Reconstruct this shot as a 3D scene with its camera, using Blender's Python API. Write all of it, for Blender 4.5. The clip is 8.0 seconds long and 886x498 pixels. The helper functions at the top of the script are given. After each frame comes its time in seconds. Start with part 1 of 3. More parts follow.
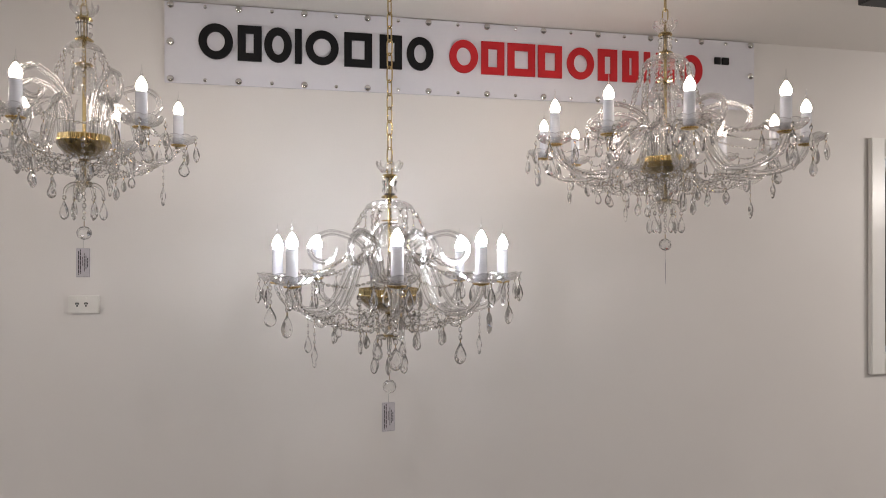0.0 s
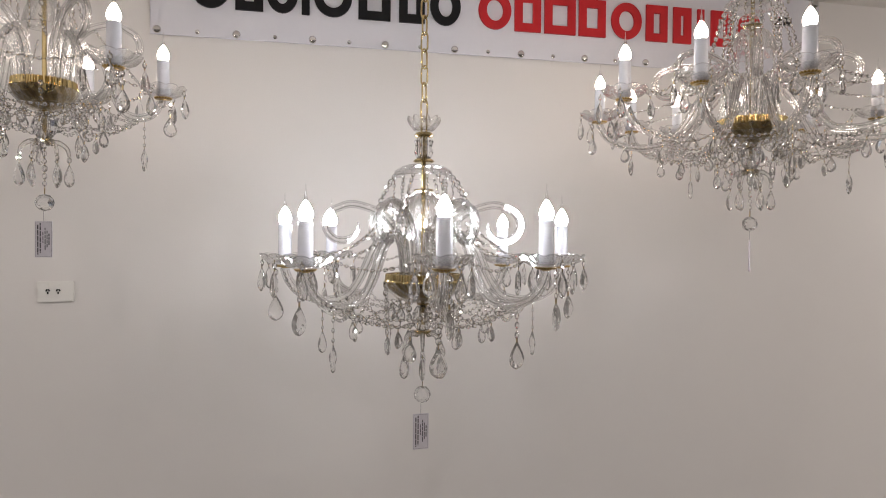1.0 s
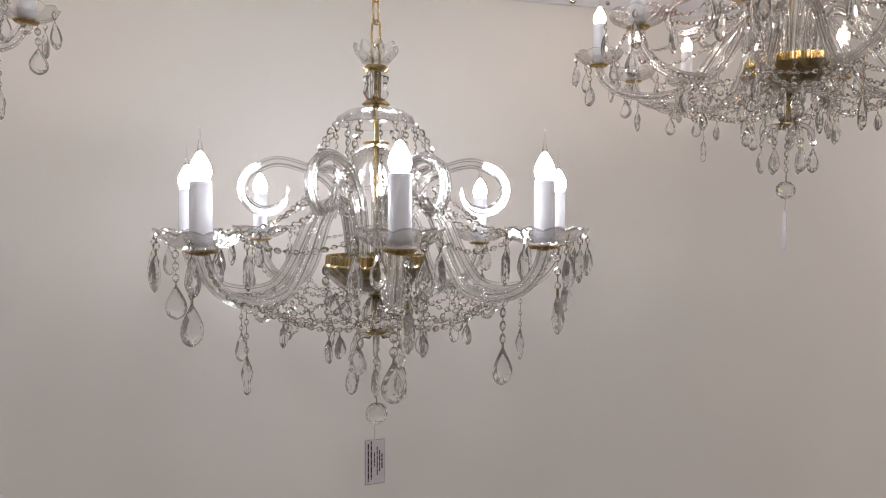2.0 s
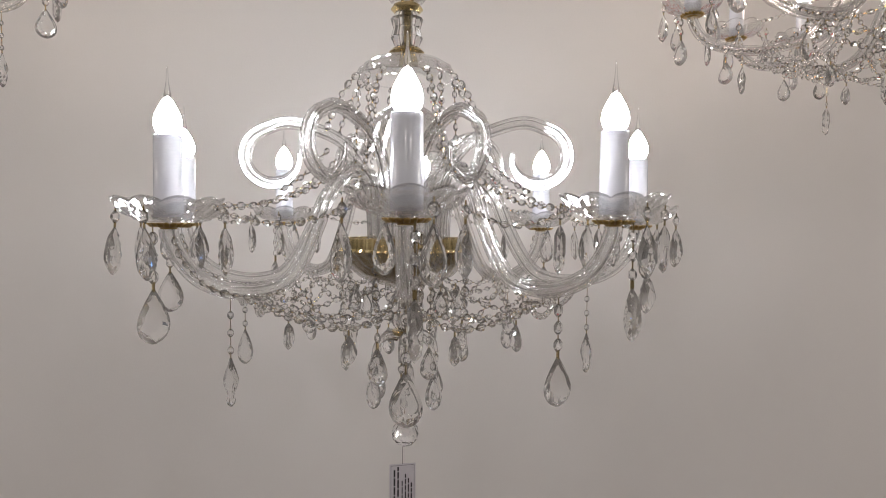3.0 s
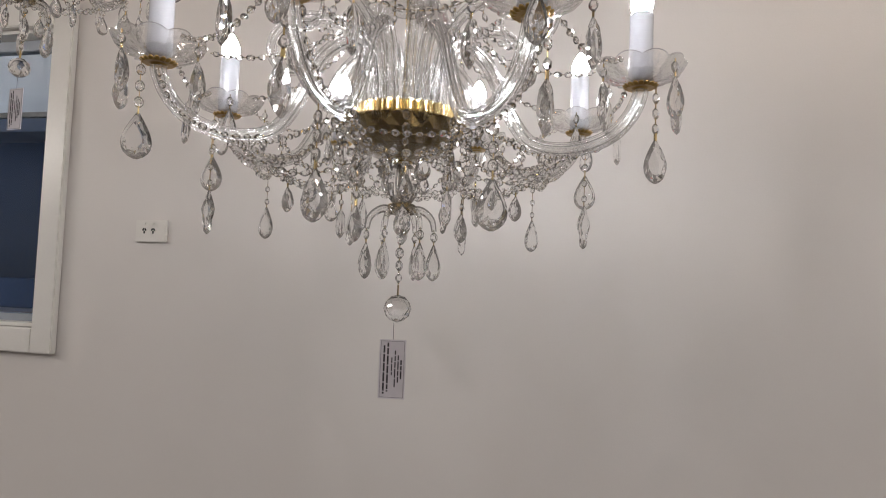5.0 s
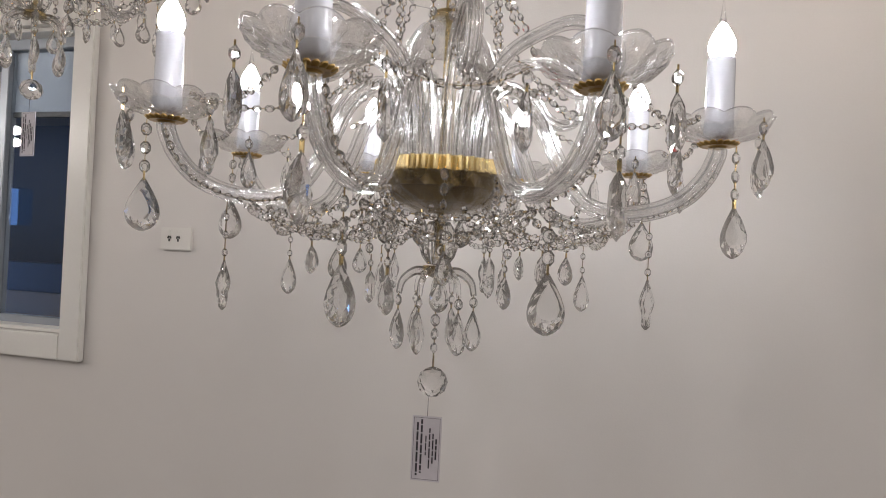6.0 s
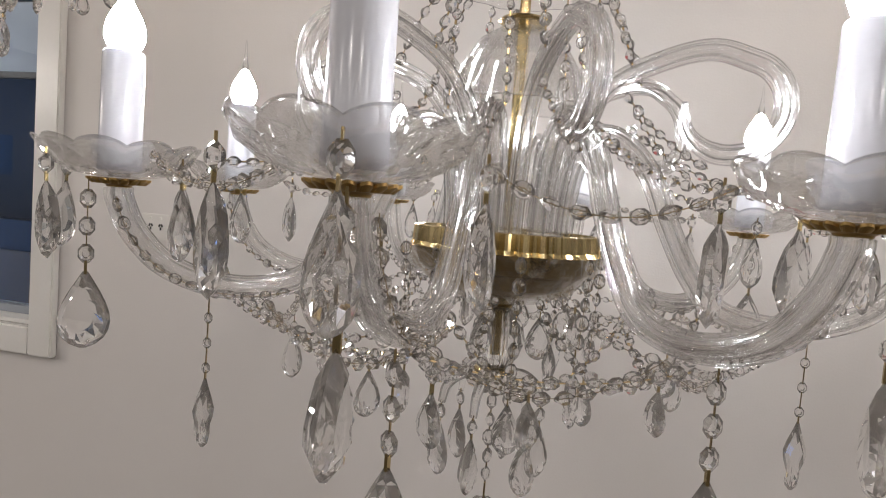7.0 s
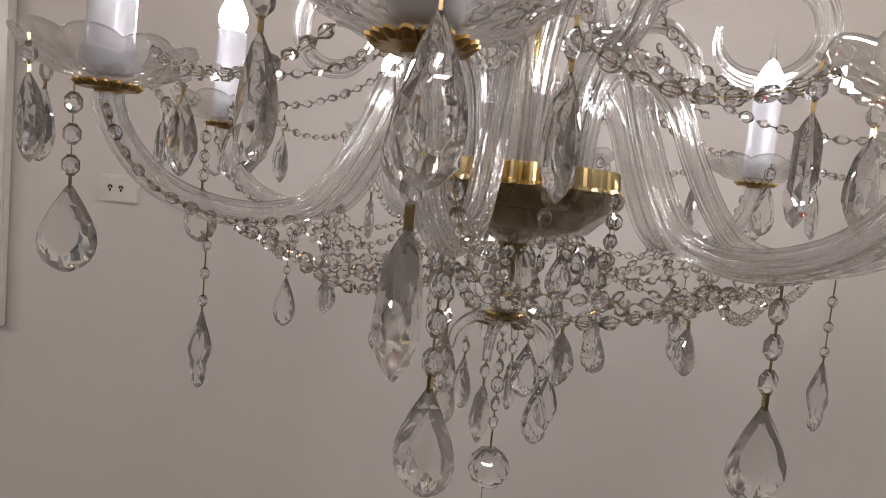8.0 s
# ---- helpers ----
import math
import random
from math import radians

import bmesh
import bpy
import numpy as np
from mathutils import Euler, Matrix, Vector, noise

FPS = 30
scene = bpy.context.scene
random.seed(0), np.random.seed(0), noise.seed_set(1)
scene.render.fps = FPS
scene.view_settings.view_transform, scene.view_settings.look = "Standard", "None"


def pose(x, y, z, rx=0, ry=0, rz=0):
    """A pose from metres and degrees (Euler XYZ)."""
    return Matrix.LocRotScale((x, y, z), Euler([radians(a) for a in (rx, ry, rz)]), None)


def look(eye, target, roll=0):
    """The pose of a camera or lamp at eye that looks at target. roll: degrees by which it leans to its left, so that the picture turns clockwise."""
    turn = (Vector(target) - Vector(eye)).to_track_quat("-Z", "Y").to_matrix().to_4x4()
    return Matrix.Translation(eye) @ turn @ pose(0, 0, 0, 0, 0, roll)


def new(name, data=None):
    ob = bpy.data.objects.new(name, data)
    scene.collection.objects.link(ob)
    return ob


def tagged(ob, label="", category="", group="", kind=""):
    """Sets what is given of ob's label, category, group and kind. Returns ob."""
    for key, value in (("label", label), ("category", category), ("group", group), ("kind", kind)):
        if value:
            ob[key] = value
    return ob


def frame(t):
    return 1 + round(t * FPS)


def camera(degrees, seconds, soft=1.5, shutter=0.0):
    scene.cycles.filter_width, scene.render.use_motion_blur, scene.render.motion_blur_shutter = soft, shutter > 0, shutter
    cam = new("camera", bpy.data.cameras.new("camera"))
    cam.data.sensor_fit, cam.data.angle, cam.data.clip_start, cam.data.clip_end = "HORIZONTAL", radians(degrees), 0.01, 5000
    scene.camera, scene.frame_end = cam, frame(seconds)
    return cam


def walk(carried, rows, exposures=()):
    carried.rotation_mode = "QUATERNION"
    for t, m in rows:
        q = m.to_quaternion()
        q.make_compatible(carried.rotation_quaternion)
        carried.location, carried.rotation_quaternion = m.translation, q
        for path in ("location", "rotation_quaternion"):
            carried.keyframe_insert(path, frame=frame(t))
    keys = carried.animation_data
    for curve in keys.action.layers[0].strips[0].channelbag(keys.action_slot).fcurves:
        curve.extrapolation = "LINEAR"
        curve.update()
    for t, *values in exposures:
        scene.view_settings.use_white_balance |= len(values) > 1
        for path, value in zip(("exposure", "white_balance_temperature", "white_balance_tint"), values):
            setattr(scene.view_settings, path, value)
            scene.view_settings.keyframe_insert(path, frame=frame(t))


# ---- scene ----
cam = camera(70.0, 8.0, soft=1.0)
PATH = [
    (0, (0.027, 0.157, 1.769), (0.417, 2.119, 1.77), 0.0),
    (0.5, (0.002, 0.311, 1.748), (0.389, 2.273, 1.754), 0.3),
    (1, (-0.012, 0.459, 1.742), (0.389, 2.418, 1.712), 0.4),
    (1.5, (0.027, 0.621, 1.731), (0.509, 2.56, 1.651), 0.3),
    (1.7, (0.049, 0.675, 1.734), (0.543, 2.611, 1.638), 0.2),
    (2.8, (0.106, 0.905, 1.706), (0.516, 2.86, 1.601), 0.1),
    (3, (0.153, 0.92, 1.695), (0.388, 2.904, 1.608), 0.4),
    (3.5, (0.293, 0.929, 1.623), (0.266, 2.929, 1.634), 1.7),
    (4, (0.37, 0.933, 1.538), (0.185, 2.923, 1.609), 1.9),
    (4.5, (0.403, 0.942, 1.475), (0.051, 2.908, 1.583), 2.4),
    (4.7, (0.415, 0.941, 1.46), (0.025, 2.9, 1.576), 2.3),
    (5.8, (0.409, 0.987, 1.548), (-0.1, 2.92, 1.624), 2.5),
    (6, (0.381, 1.014, 1.576), (-0.137, 2.946, 1.596), 2.7),
    (6.5, (0.312, 1.115, 1.648), (-0.193, 3.048, 1.56), 3.7),
    (6.8, (0.277, 1.159, 1.677), (-0.206, 3.096, 1.548), 4.1),
    (7, (0.273, 1.176, 1.692), (-0.212, 3.112, 1.55), 4.5),
    (7.5, (0.258, 1.179, 1.676), (-0.16, 3.127, 1.499), 5.1),
    (8, (0.231, 1.194, 1.65), (-0.12, 3.155, 1.471), 5.7),
]
EXPOSURE = [(0.0, -0.12, 6600, 12), (1.7, -0.16, 6600, 12), (3.5, -0.28, 6600, 12), (4.7, -0.28, 6650, 12), (6.0, -0.22, 6650, 12), (7.0, -0.20, 6700, 12), (7.5, -0.46, 6800, 14), (8.0, -0.52, 6950, 16)]
walk(cam, [(t, look(eye, target, roll)) for t, eye, target, roll in PATH], EXPOSURE)

# ---- world and lights ----
world = bpy.data.worlds.new("world")
scene.world = world
world.use_nodes = True
sky = world.node_tree.nodes.new("ShaderNodeTexSky")
sky.sky_type = "NISHITA"
sky.sun_disc = False
sky.sun_elevation, sky.sun_rotation = radians(12), radians(90)
world.node_tree.links.new(sky.outputs[0], world.node_tree.nodes["Background"].inputs[0])
world.node_tree.nodes["Background"].inputs[1].default_value = 0.06

CEIL = 2.614         # ceiling height
WALL_Y = 2.45        # face of the long wall
WEST, EAST, SOUTH = -4.2, 5.0, -5.0
LAMP_W = 13.8
for x, y in [(-3.2 + 1.44 * i, -0.7 - 1.9 * j) for j in range(2) for i in range(6)]:
    ld = bpy.data.lights.new("ceiling_lamp", "AREA")
    ld.shape, ld.size, ld.energy, ld.color = "DISK", 0.10, LAMP_W, (1.0, 0.965, 0.94)
    new("ceiling_lamp", ld).matrix_world = look((x, y, CEIL - 0.012), (x, y, 0))

# unseen fill lamps added to brighten wall and ceiling past both outer chandeliers
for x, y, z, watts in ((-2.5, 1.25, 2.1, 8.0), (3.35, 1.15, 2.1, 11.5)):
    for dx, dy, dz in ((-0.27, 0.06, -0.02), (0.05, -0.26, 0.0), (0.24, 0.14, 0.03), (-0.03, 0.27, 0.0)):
        ld = bpy.data.lights.new("wall_fill_lamp", "POINT")
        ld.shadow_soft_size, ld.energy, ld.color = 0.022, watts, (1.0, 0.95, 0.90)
        new("wall_fill_lamp", ld).location = (x + dx, y + dy, z + dz)


# ---- materials ----
def material(name, base, rough=0.5, metal=0.0, **more):
    m = bpy.data.materials.new(name)
    m.use_nodes = True
    b = m.node_tree.nodes["Principled BSDF"]
    b.inputs["Base Color"].default_value = (*base, 1)
    b.inputs["Roughness"].default_value = rough
    b.inputs["Metallic"].default_value = metal
    for k, v in more.items():
        b.inputs[k.replace("_", " ")].default_value = v
    return m


def vary(m, dark, light, scale, detail=6.0, bump=0.0, bump_scale=0.0, rough=None):
    """Two-scale colour variation, fine relief and, if given, a range of roughness, in object space."""
    nt = m.node_tree
    b = nt.nodes["Principled BSDF"]
    co = nt.nodes.new("ShaderNodeTexCoord")
    n1 = nt.nodes.new("ShaderNodeTexNoise")
    n1.inputs["Scale"].default_value, n1.inputs["Detail"].default_value = scale, detail
    n2 = nt.nodes.new("ShaderNodeTexNoise")
    n2.inputs["Scale"].default_value, n2.inputs["Detail"].default_value = bump_scale or scale * 20, 4
    add = nt.nodes.new("ShaderNodeMath")
    add.operation = "MULTIPLY_ADD"
    add.inputs[1].default_value = 0.25
    ramp = nt.nodes.new("ShaderNodeValToRGB")
    ramp.color_ramp.elements[0].color, ramp.color_ramp.elements[0].position = (*dark, 1), 0.35
    ramp.color_ramp.elements[1].color, ramp.color_ramp.elements[1].position = (*light, 1), 0.9
    for n in (n1, n2):
        nt.links.new(co.outputs["Object"], n.inputs["Vector"])
    nt.links.new(n2.outputs["Fac"], add.inputs[0])
    nt.links.new(n1.outputs["Fac"], add.inputs[2])
    nt.links.new(add.outputs[0], ramp.inputs[0])
    nt.links.new(ramp.outputs[0], b.inputs["Base Color"])
    if bump:
        bp = nt.nodes.new("ShaderNodeBump")
        bp.inputs["Strength"].default_value, bp.inputs["Distance"].default_value = bump, 0.002
        nt.links.new(n2.outputs["Fac"], bp.inputs["Height"])
        nt.links.new(bp.outputs[0], b.inputs["Normal"])
    if rough:
        mr = nt.nodes.new("ShaderNodeMapRange")
        mr.inputs["To Min"].default_value, mr.inputs["To Max"].default_value = rough
        nt.links.new(n1.outputs["Fac"], mr.inputs["Value"])
        nt.links.new(mr.outputs[0], b.inputs["Roughness"])
    return m


def glass(name, colour=(1, 1, 1), ior=1.5, rough=0.0, clear=0.0, sheen=0.0, sheen_rough=0.2):
    """Refracting glass; clear: the share that passes light straight, added to lighten dark glass; sheen: a glossy share
    added for more sparkle.
    """
    m = bpy.data.materials.new(name)
    m.use_nodes = True
    nt = m.node_tree
    nt.nodes.remove(nt.nodes["Principled BSDF"])
    g = nt.nodes.new("ShaderNodeBsdfGlass")
    g.inputs["Color"].default_value = (*colour, 1)
    g.inputs["Roughness"].default_value, g.inputs["IOR"].default_value = rough, ior
    last = g
    extra = []
    if clear:
        extra.append((nt.nodes.new("ShaderNodeBsdfTransparent"), clear))
    if sheen:
        gl = nt.nodes.new("ShaderNodeBsdfGlossy")
        gl.inputs["Roughness"].default_value = sheen_rough
        extra.append((gl, sheen))
    for node, share in extra:
        mix = nt.nodes.new("ShaderNodeMixShader")
        mix.inputs[0].default_value = share
        nt.links.new(last.outputs[0], mix.inputs[1])
        nt.links.new(node.outputs[0], mix.inputs[2])
        last = mix
    nt.links.new(last.outputs[0], nt.nodes["Material Output"].inputs[0])
    return m


def emitter(name, colour, strength):
    m = bpy.data.materials.new(name)
    m.use_nodes = True
    nt = m.node_tree
    nt.nodes.remove(nt.nodes["Principled BSDF"])
    e = nt.nodes.new("ShaderNodeEmission")
    e.inputs[0].default_value, e.inputs[1].default_value = (*colour, 1), strength
    nt.links.new(e.outputs[0], nt.nodes["Material Output"].inputs[0])
    return m


WALL = vary(material("wall_paint", (0.7, 0.67, 0.645), 0.55), (0.66, 0.63, 0.605), (0.72, 0.69, 0.665), 1.3, bump=0.12, bump_scale=260)
CEILING = vary(material("ceiling_paint", (0.75, 0.72, 0.69), 0.8), (0.70, 0.67, 0.635), (0.77, 0.735, 0.70), 1.1, bump=0.1, bump_scale=200)
TRIM = vary(material("trim_paint", (0.75, 0.73, 0.7), 0.3), (0.70, 0.685, 0.65), (0.78, 0.765, 0.735), 3.0, bump=0.05, bump_scale=120)
FLOOR = vary(material("floor_boards", (0.08, 0.066, 0.052), 0.4), (0.055, 0.045, 0.035), (0.10, 0.083, 0.066), 2.0, rough=(0.25, 0.5))
# unseen closing walls, greyed to set how dark the crystal refracts
SIDE = vary(material("side_wall_grey", (0.24, 0.235, 0.23), 0.7), (0.20, 0.196, 0.192), (0.27, 0.265, 0.26), 1.0)
CRYSTAL = glass("cut_crystal", (1, 1, 1), 1.64, clear=0.12)
TUBE = glass("drawn_glass", (1, 1, 1), 1.5, 0.0, clear=0.54, sheen=0.025, sheen_rough=0.12)
DISH = glass("pressed_glass", (1, 1, 1), 1.48, clear=0.58, sheen=0.025, sheen_rough=0.1)
GOLD = vary(material("polished_brass", (0.58, 0.45, 0.23), 0.2, 1.0), (0.46, 0.35, 0.16), (0.66, 0.52, 0.28), 30.0, rough=(0.12, 0.3))
# bowl's brass, darkened to mimic the dark room its underside mirrors
DIM_BRASS = vary(material("dimmed_brass", (0.32, 0.225, 0.095), 0.2, 1.0), (0.22, 0.155, 0.065), (0.4, 0.285, 0.12), 25.0, rough=(0.2, 0.4))
CAP = vary(material("brown_brass", (0.42, 0.27, 0.10), 0.28, 1.0), (0.32, 0.20, 0.07), (0.50, 0.34, 0.13), 40.0, rough=(0.2, 0.4))
PIN = material("pin_wire", (0.42, 0.31, 0.15), 0.22, 1.0)
SLEEVE = vary(material("candle_sleeve", (0.66, 0.67, 0.72), 0.18), (0.61, 0.62, 0.67), (0.70, 0.71, 0.76), 20.0)
BULB_COOL = emitter("bulb_cool", (0.91, 0.945, 1.0), 232.0)
BULB_WARM = emitter("bulb_warm", (1.0, 0.87, 0.76), 68.0)
CARD = vary(material("card_stock", (0.62, 0.58, 0.62), 0.6), (0.56, 0.53, 0.57), (0.66, 0.62, 0.66), 60.0)
INK = material("ink", (0.04, 0.035, 0.045), 0.7)
PANEL = vary(material("sign_acrylic", (0.68, 0.67, 0.71), 0.12), (0.64, 0.635, 0.68), (0.70, 0.69, 0.73), 3.0)
BLACK = vary(material("black_acrylic", (0.006, 0.006, 0.007), 0.45, Specular_IOR_Level=0.25), (0.005, 0.005, 0.006), (0.009, 0.009, 0.010), 12.0)
RED = vary(material("red_acrylic", (0.5, 0.02, 0.025), 0.45, Specular_IOR_Level=0.25), (0.44, 0.015, 0.02), (0.55, 0.025, 0.03), 12.0)
CHROME = material("chrome", (0.75, 0.74, 0.73), 0.12, 1.0)
PLASTIC = vary(material("socket_plastic", (0.74, 0.72, 0.68), 0.35), (0.70, 0.68, 0.645), (0.77, 0.75, 0.71), 15.0)
SLOT = material("socket_slot", (0.02, 0.02, 0.02), 0.6)
ALUM = vary(material("window_aluminium", (0.35, 0.38, 0.42), 0.4, 0.4), (0.30, 0.33, 0.37), (0.38, 0.41, 0.46), 8.0)
PANE = glass("window_glass", (0.93, 0.96, 0.98), 1.5)
PANE_SHEET = vary(material("pane_sheet_tint", (0.34, 0.38, 0.45), 0.8), (0.29, 0.33, 0.40), (0.38, 0.42, 0.49), 9.0)
# outside colours warmed so the blue sky light leaves them grey
OUT_DARK = vary(material("dark_outside", (0.05, 0.045, 0.04), 0.7), (0.035, 0.031, 0.028), (0.065, 0.058, 0.052), 2.0)
OUT_PALE = vary(material("tan_blue_offset", (0.4, 0.30, 0.22), 0.7), (0.35, 0.26, 0.19), (0.44, 0.33, 0.245), 2.0)
DARK = material("dark_metal", (0.02, 0.02, 0.022), 0.5)
BLUE = emitter("evening_sky", (0.2, 0.42, 1.0), 4.0)


# ---- mesh helpers ----
def link_mesh(name, mesh, parent=None, m=None, label=""):
    ob = new(name, mesh)
    if parent is not None:
        ob.parent = parent
    if m is not None:
        ob.matrix_basis = m
    if label:
        ob["label"] = label
    return ob


def mesh_of(name, bm, *mats, smooth=False):
    bmesh.ops.recalc_face_normals(bm, faces=bm.faces)
    me = bpy.data.meshes.new(name)
    bm.to_mesh(me)
    bm.free()
    for m in mats:
        me.materials.append(m)
    if smooth:
        me.polygons.foreach_set("use_smooth", [True] * len(me.polygons))
    return me


def part(name, bm, mat, parent, label="", m=None, smooth=False):
    return link_mesh(name, mesh_of(name, bm, mat, smooth=smooth), parent, m, label)


def box(bm, x0, x1, y0, y1, z0, z1, bevel=0.0, mat=0):
    got = bmesh.ops.create_cube(bm, size=1.0, matrix=Matrix.Translation(((x0 + x1) / 2, (y0 + y1) / 2, (z0 + z1) / 2)) @ Matrix.Diagonal((x1 - x0, y1 - y0, z1 - z0, 1)))
    vs = got["verts"]
    fs = {f for v in vs for f in v.link_faces}
    for f in fs:
        f.material_index = mat
    if bevel:
        bmesh.ops.bevel(bm, geom=list({e for v in vs for e in v.link_edges}), offset=bevel, segments=2, affect="EDGES")
    return bm


def lathe(bm, profile, n=24, wave=None, mat=0, m=None):
    """Turns (r, z) points about z. wave(angle, i, r, z) may return a changed (r, z)."""
    rings = []
    for i, (r, z) in enumerate(profile):
        if r < 1e-6:
            rings.append([bm.verts.new((0, 0, z))])
            continue
        ring = []
        for k in range(n):
            a = 2 * math.pi * k / n
            rr, zz = wave(a, i, r, z) if wave else (r, z)
            ring.append(bm.verts.new((rr * math.cos(a), rr * math.sin(a), zz)))
        rings.append(ring)
    made = []
    for a, b in zip(rings, rings[1:]):
        for k in range(n):
            k2 = (k + 1) % n
            if len(a) == 1 and len(b) == 1:
                continue
            if len(a) == 1:
                made.append(bm.faces.new((a[0], b[k], b[k2])))
            elif len(b) == 1:
                made.append(bm.faces.new((a[k], b[0], a[k2])))
            else:
                made.append(bm.faces.new((a[k], b[k], b[k2], a[k2])))
    for f in made:
        f.material_index = mat
    if m is not None:
        bmesh.ops.transform(bm, matrix=m, verts=[v for r in rings for v in r])
    return bm


def shell(bm, outer, t, n=48, wave=None):
    """A thin turned dish: the outer profile, an inner one t behind it, and rounded lips."""
    nrm = []
    for i, (r, z) in enumerate(outer):
        p, q = outer[max(i - 1, 0)], outer[min(i + 1, len(outer) - 1)]
        d = Vector((q[0] - p[0], q[1] - p[1])).normalized()
        nrm.append(Vector((-d.y, d.x)))
    inner = [(r + nv.x * t, z + nv.y * t) for (r, z), nv in zip(outer, nrm)]

    def lip(a, b, d):
        a, b = Vector(a), Vector(b)
        m = (a + b) / 2
        return [tuple(a - d * 0.25 * t + (b - a) * 0.01), tuple(a + d * 0.1 * t + (b - a) * 0.1), tuple(m + d * 0.42 * t), tuple(b + d * 0.1 * t + (a - b) * 0.1), tuple(b - d * 0.25 * t + (a - b) * 0.01)]
    d_end = (Vector(outer[-1]) - Vector(outer[-2])).normalized()
    d_beg = (Vector(outer[0]) - Vector(outer[1])).normalized()
    loop = list(outer[1:-1]) + lip(outer[-1], inner[-1], d_end) + list(reversed(inner[1:-1])) + lip(inner[0], outer[0], d_beg)
    loop.append(loop[0])
    lathe(bm, loop, n, wave)
    bmesh.ops.remove_doubles(bm, verts=bm.verts, dist=1e-6)
    return bm


def spline(points, per=8):
    """A smooth line through the points."""
    p = [Vector(q) for q in points]
    p = [2 * p[0] - p[1]] + p + [2 * p[-1] - p[-2]]
    out = []
    for i in range(1, len(p) - 2):
        for k in range(per):
            t = k / per
            a, b, c, d = p[i - 1], p[i], p[i + 1], p[i + 2]
            out.append(0.5 * (2 * b + (c - a) * t + (2 * a - 5 * b + 4 * c - d) * t * t + (3 * b - a - 3 * c + d) * t ** 3))
    out.append(p[-2])
    return out


def tube(bm, line, radius, n=20, flutes=0, depth=0.12, twist=0.0, taper=None, mat=0, bore=0.0):
    """A tube along a line that lies in the xz plane, with flutes along it and, if given, a round bore."""
    rings, inner = [], []
    for i, c in enumerate(line):
        d = (line[min(i + 1, len(line) - 1)] - line[max(i - 1, 0)]).normalized()
        side = Vector((0, 1, 0)) if abs(d.y) < 0.9 else Vector((1, 0, 0))
        up = side.cross(d).normalized()
        side = d.cross(up)
        f = i / (len(line) - 1)
        rad = radius * (taper(f) if taper else 1.0)
        ring = []
        for k in range(n):
            a = 2 * math.pi * k / n
            r = rad * (1 + (depth * math.cos(flutes * a + twist * f) if flutes else 0))
            ring.append(bm.verts.new(c + side * (r * math.cos(a)) + up * (r * math.sin(a))))
        rings.append(ring)
        if bore:
            inner.append([bm.verts.new(c + side * (bore * rad * math.cos(2 * math.pi * k / n)) + up * (bore * rad * math.sin(2 * math.pi * k / n))) for k in range(n)])
    fs = []
    for a, b in zip(rings, rings[1:]):
        for k in range(n):
            fs.append(bm.faces.new((a[k], a[(k + 1) % n], b[(k + 1) % n], b[k])))
    for a, b in zip(inner, inner[1:]):
        for k in range(n):
            fs.append(bm.faces.new((a[k], b[k], b[(k + 1) % n], a[(k + 1) % n])))
    if bore:
        for k in range(n):
            k2 = (k + 1) % n
            fs.append(bm.faces.new((rings[0][k], inner[0][k], inner[0][k2], rings[0][k2])))
            fs.append(bm.faces.new((rings[-1][k2], inner[-1][k2], inner[-1][k], rings[-1][k])))
    else:
        fs.append(bm.faces.new(rings[0]))
        fs.append(bm.faces.new(rings[-1]))
    for f in fs:
        f.material_index = mat
    return bm


def bead_into(bm, c, r, d=Vector((0, 0, 1)), turn=0.0):
    """One flat cut octagon bead at c, strung along d, its table turned about the string."""
    q = Vector((0, 0, 1)).rotation_difference(d).to_matrix().to_4x4()
    m = Matrix.Translation(c) @ q @ Matrix.Rotation(turn, 4, "Z")
    n = 8

    def ring(rad, y):
        return [bm.verts.new(m @ Vector((rad * math.cos(2 * math.pi * (k + 0.5) / n), y, 1.3 * rad * math.sin(2 * math.pi * (k + 0.5) / n)))) for k in range(n)]
    r *= 0.84
    girdle = ring(r, 0.0)
    for s in (1, -1):
        tab = ring(r * 0.42, s * r * 0.72)
        for k in range(n):
            bm.faces.new((girdle[k], girdle[(k + 1) % n], tab[(k + 1) % n], tab[k]))
        bm.faces.new(tab)


def pin_into(bm, a, b, w=0.0007, mat=1):
    """A flat wire link from a to b."""
    d = b - a
    if d.length < 1e-5:
        return
    q = Vector((0, 0, 1)).rotation_difference(d.normalized()).to_matrix()
    u, v = q @ Vector((w / 2, 0, 0)), q @ Vector((0, w * 0.9, 0))
    lo = [bm.verts.new(a + s * u + t * v) for s, t in ((-1, -1), (1, -1), (1, 1), (-1, 1))]
    hi = [bm.verts.new(b + s * u + t * v) for s, t in ((-1, -1), (1, -1), (1, 1), (-1, 1))]
    fs = [bm.faces.new(lo[::-1]), bm.faces.new(hi)]
    fs += [bm.faces.new((lo[k], lo[(k + 1) % 4], hi[(k + 1) % 4], hi[k])) for k in range(4)]
    for f in fs:
        f.material_index = mat


def line_at(line, s):
    for p, q in zip(line, line[1:]):
        d = (q - p).length
        if s <= d:
            return p.lerp(q, s / d)
        s -= d
    return line[-1].copy()


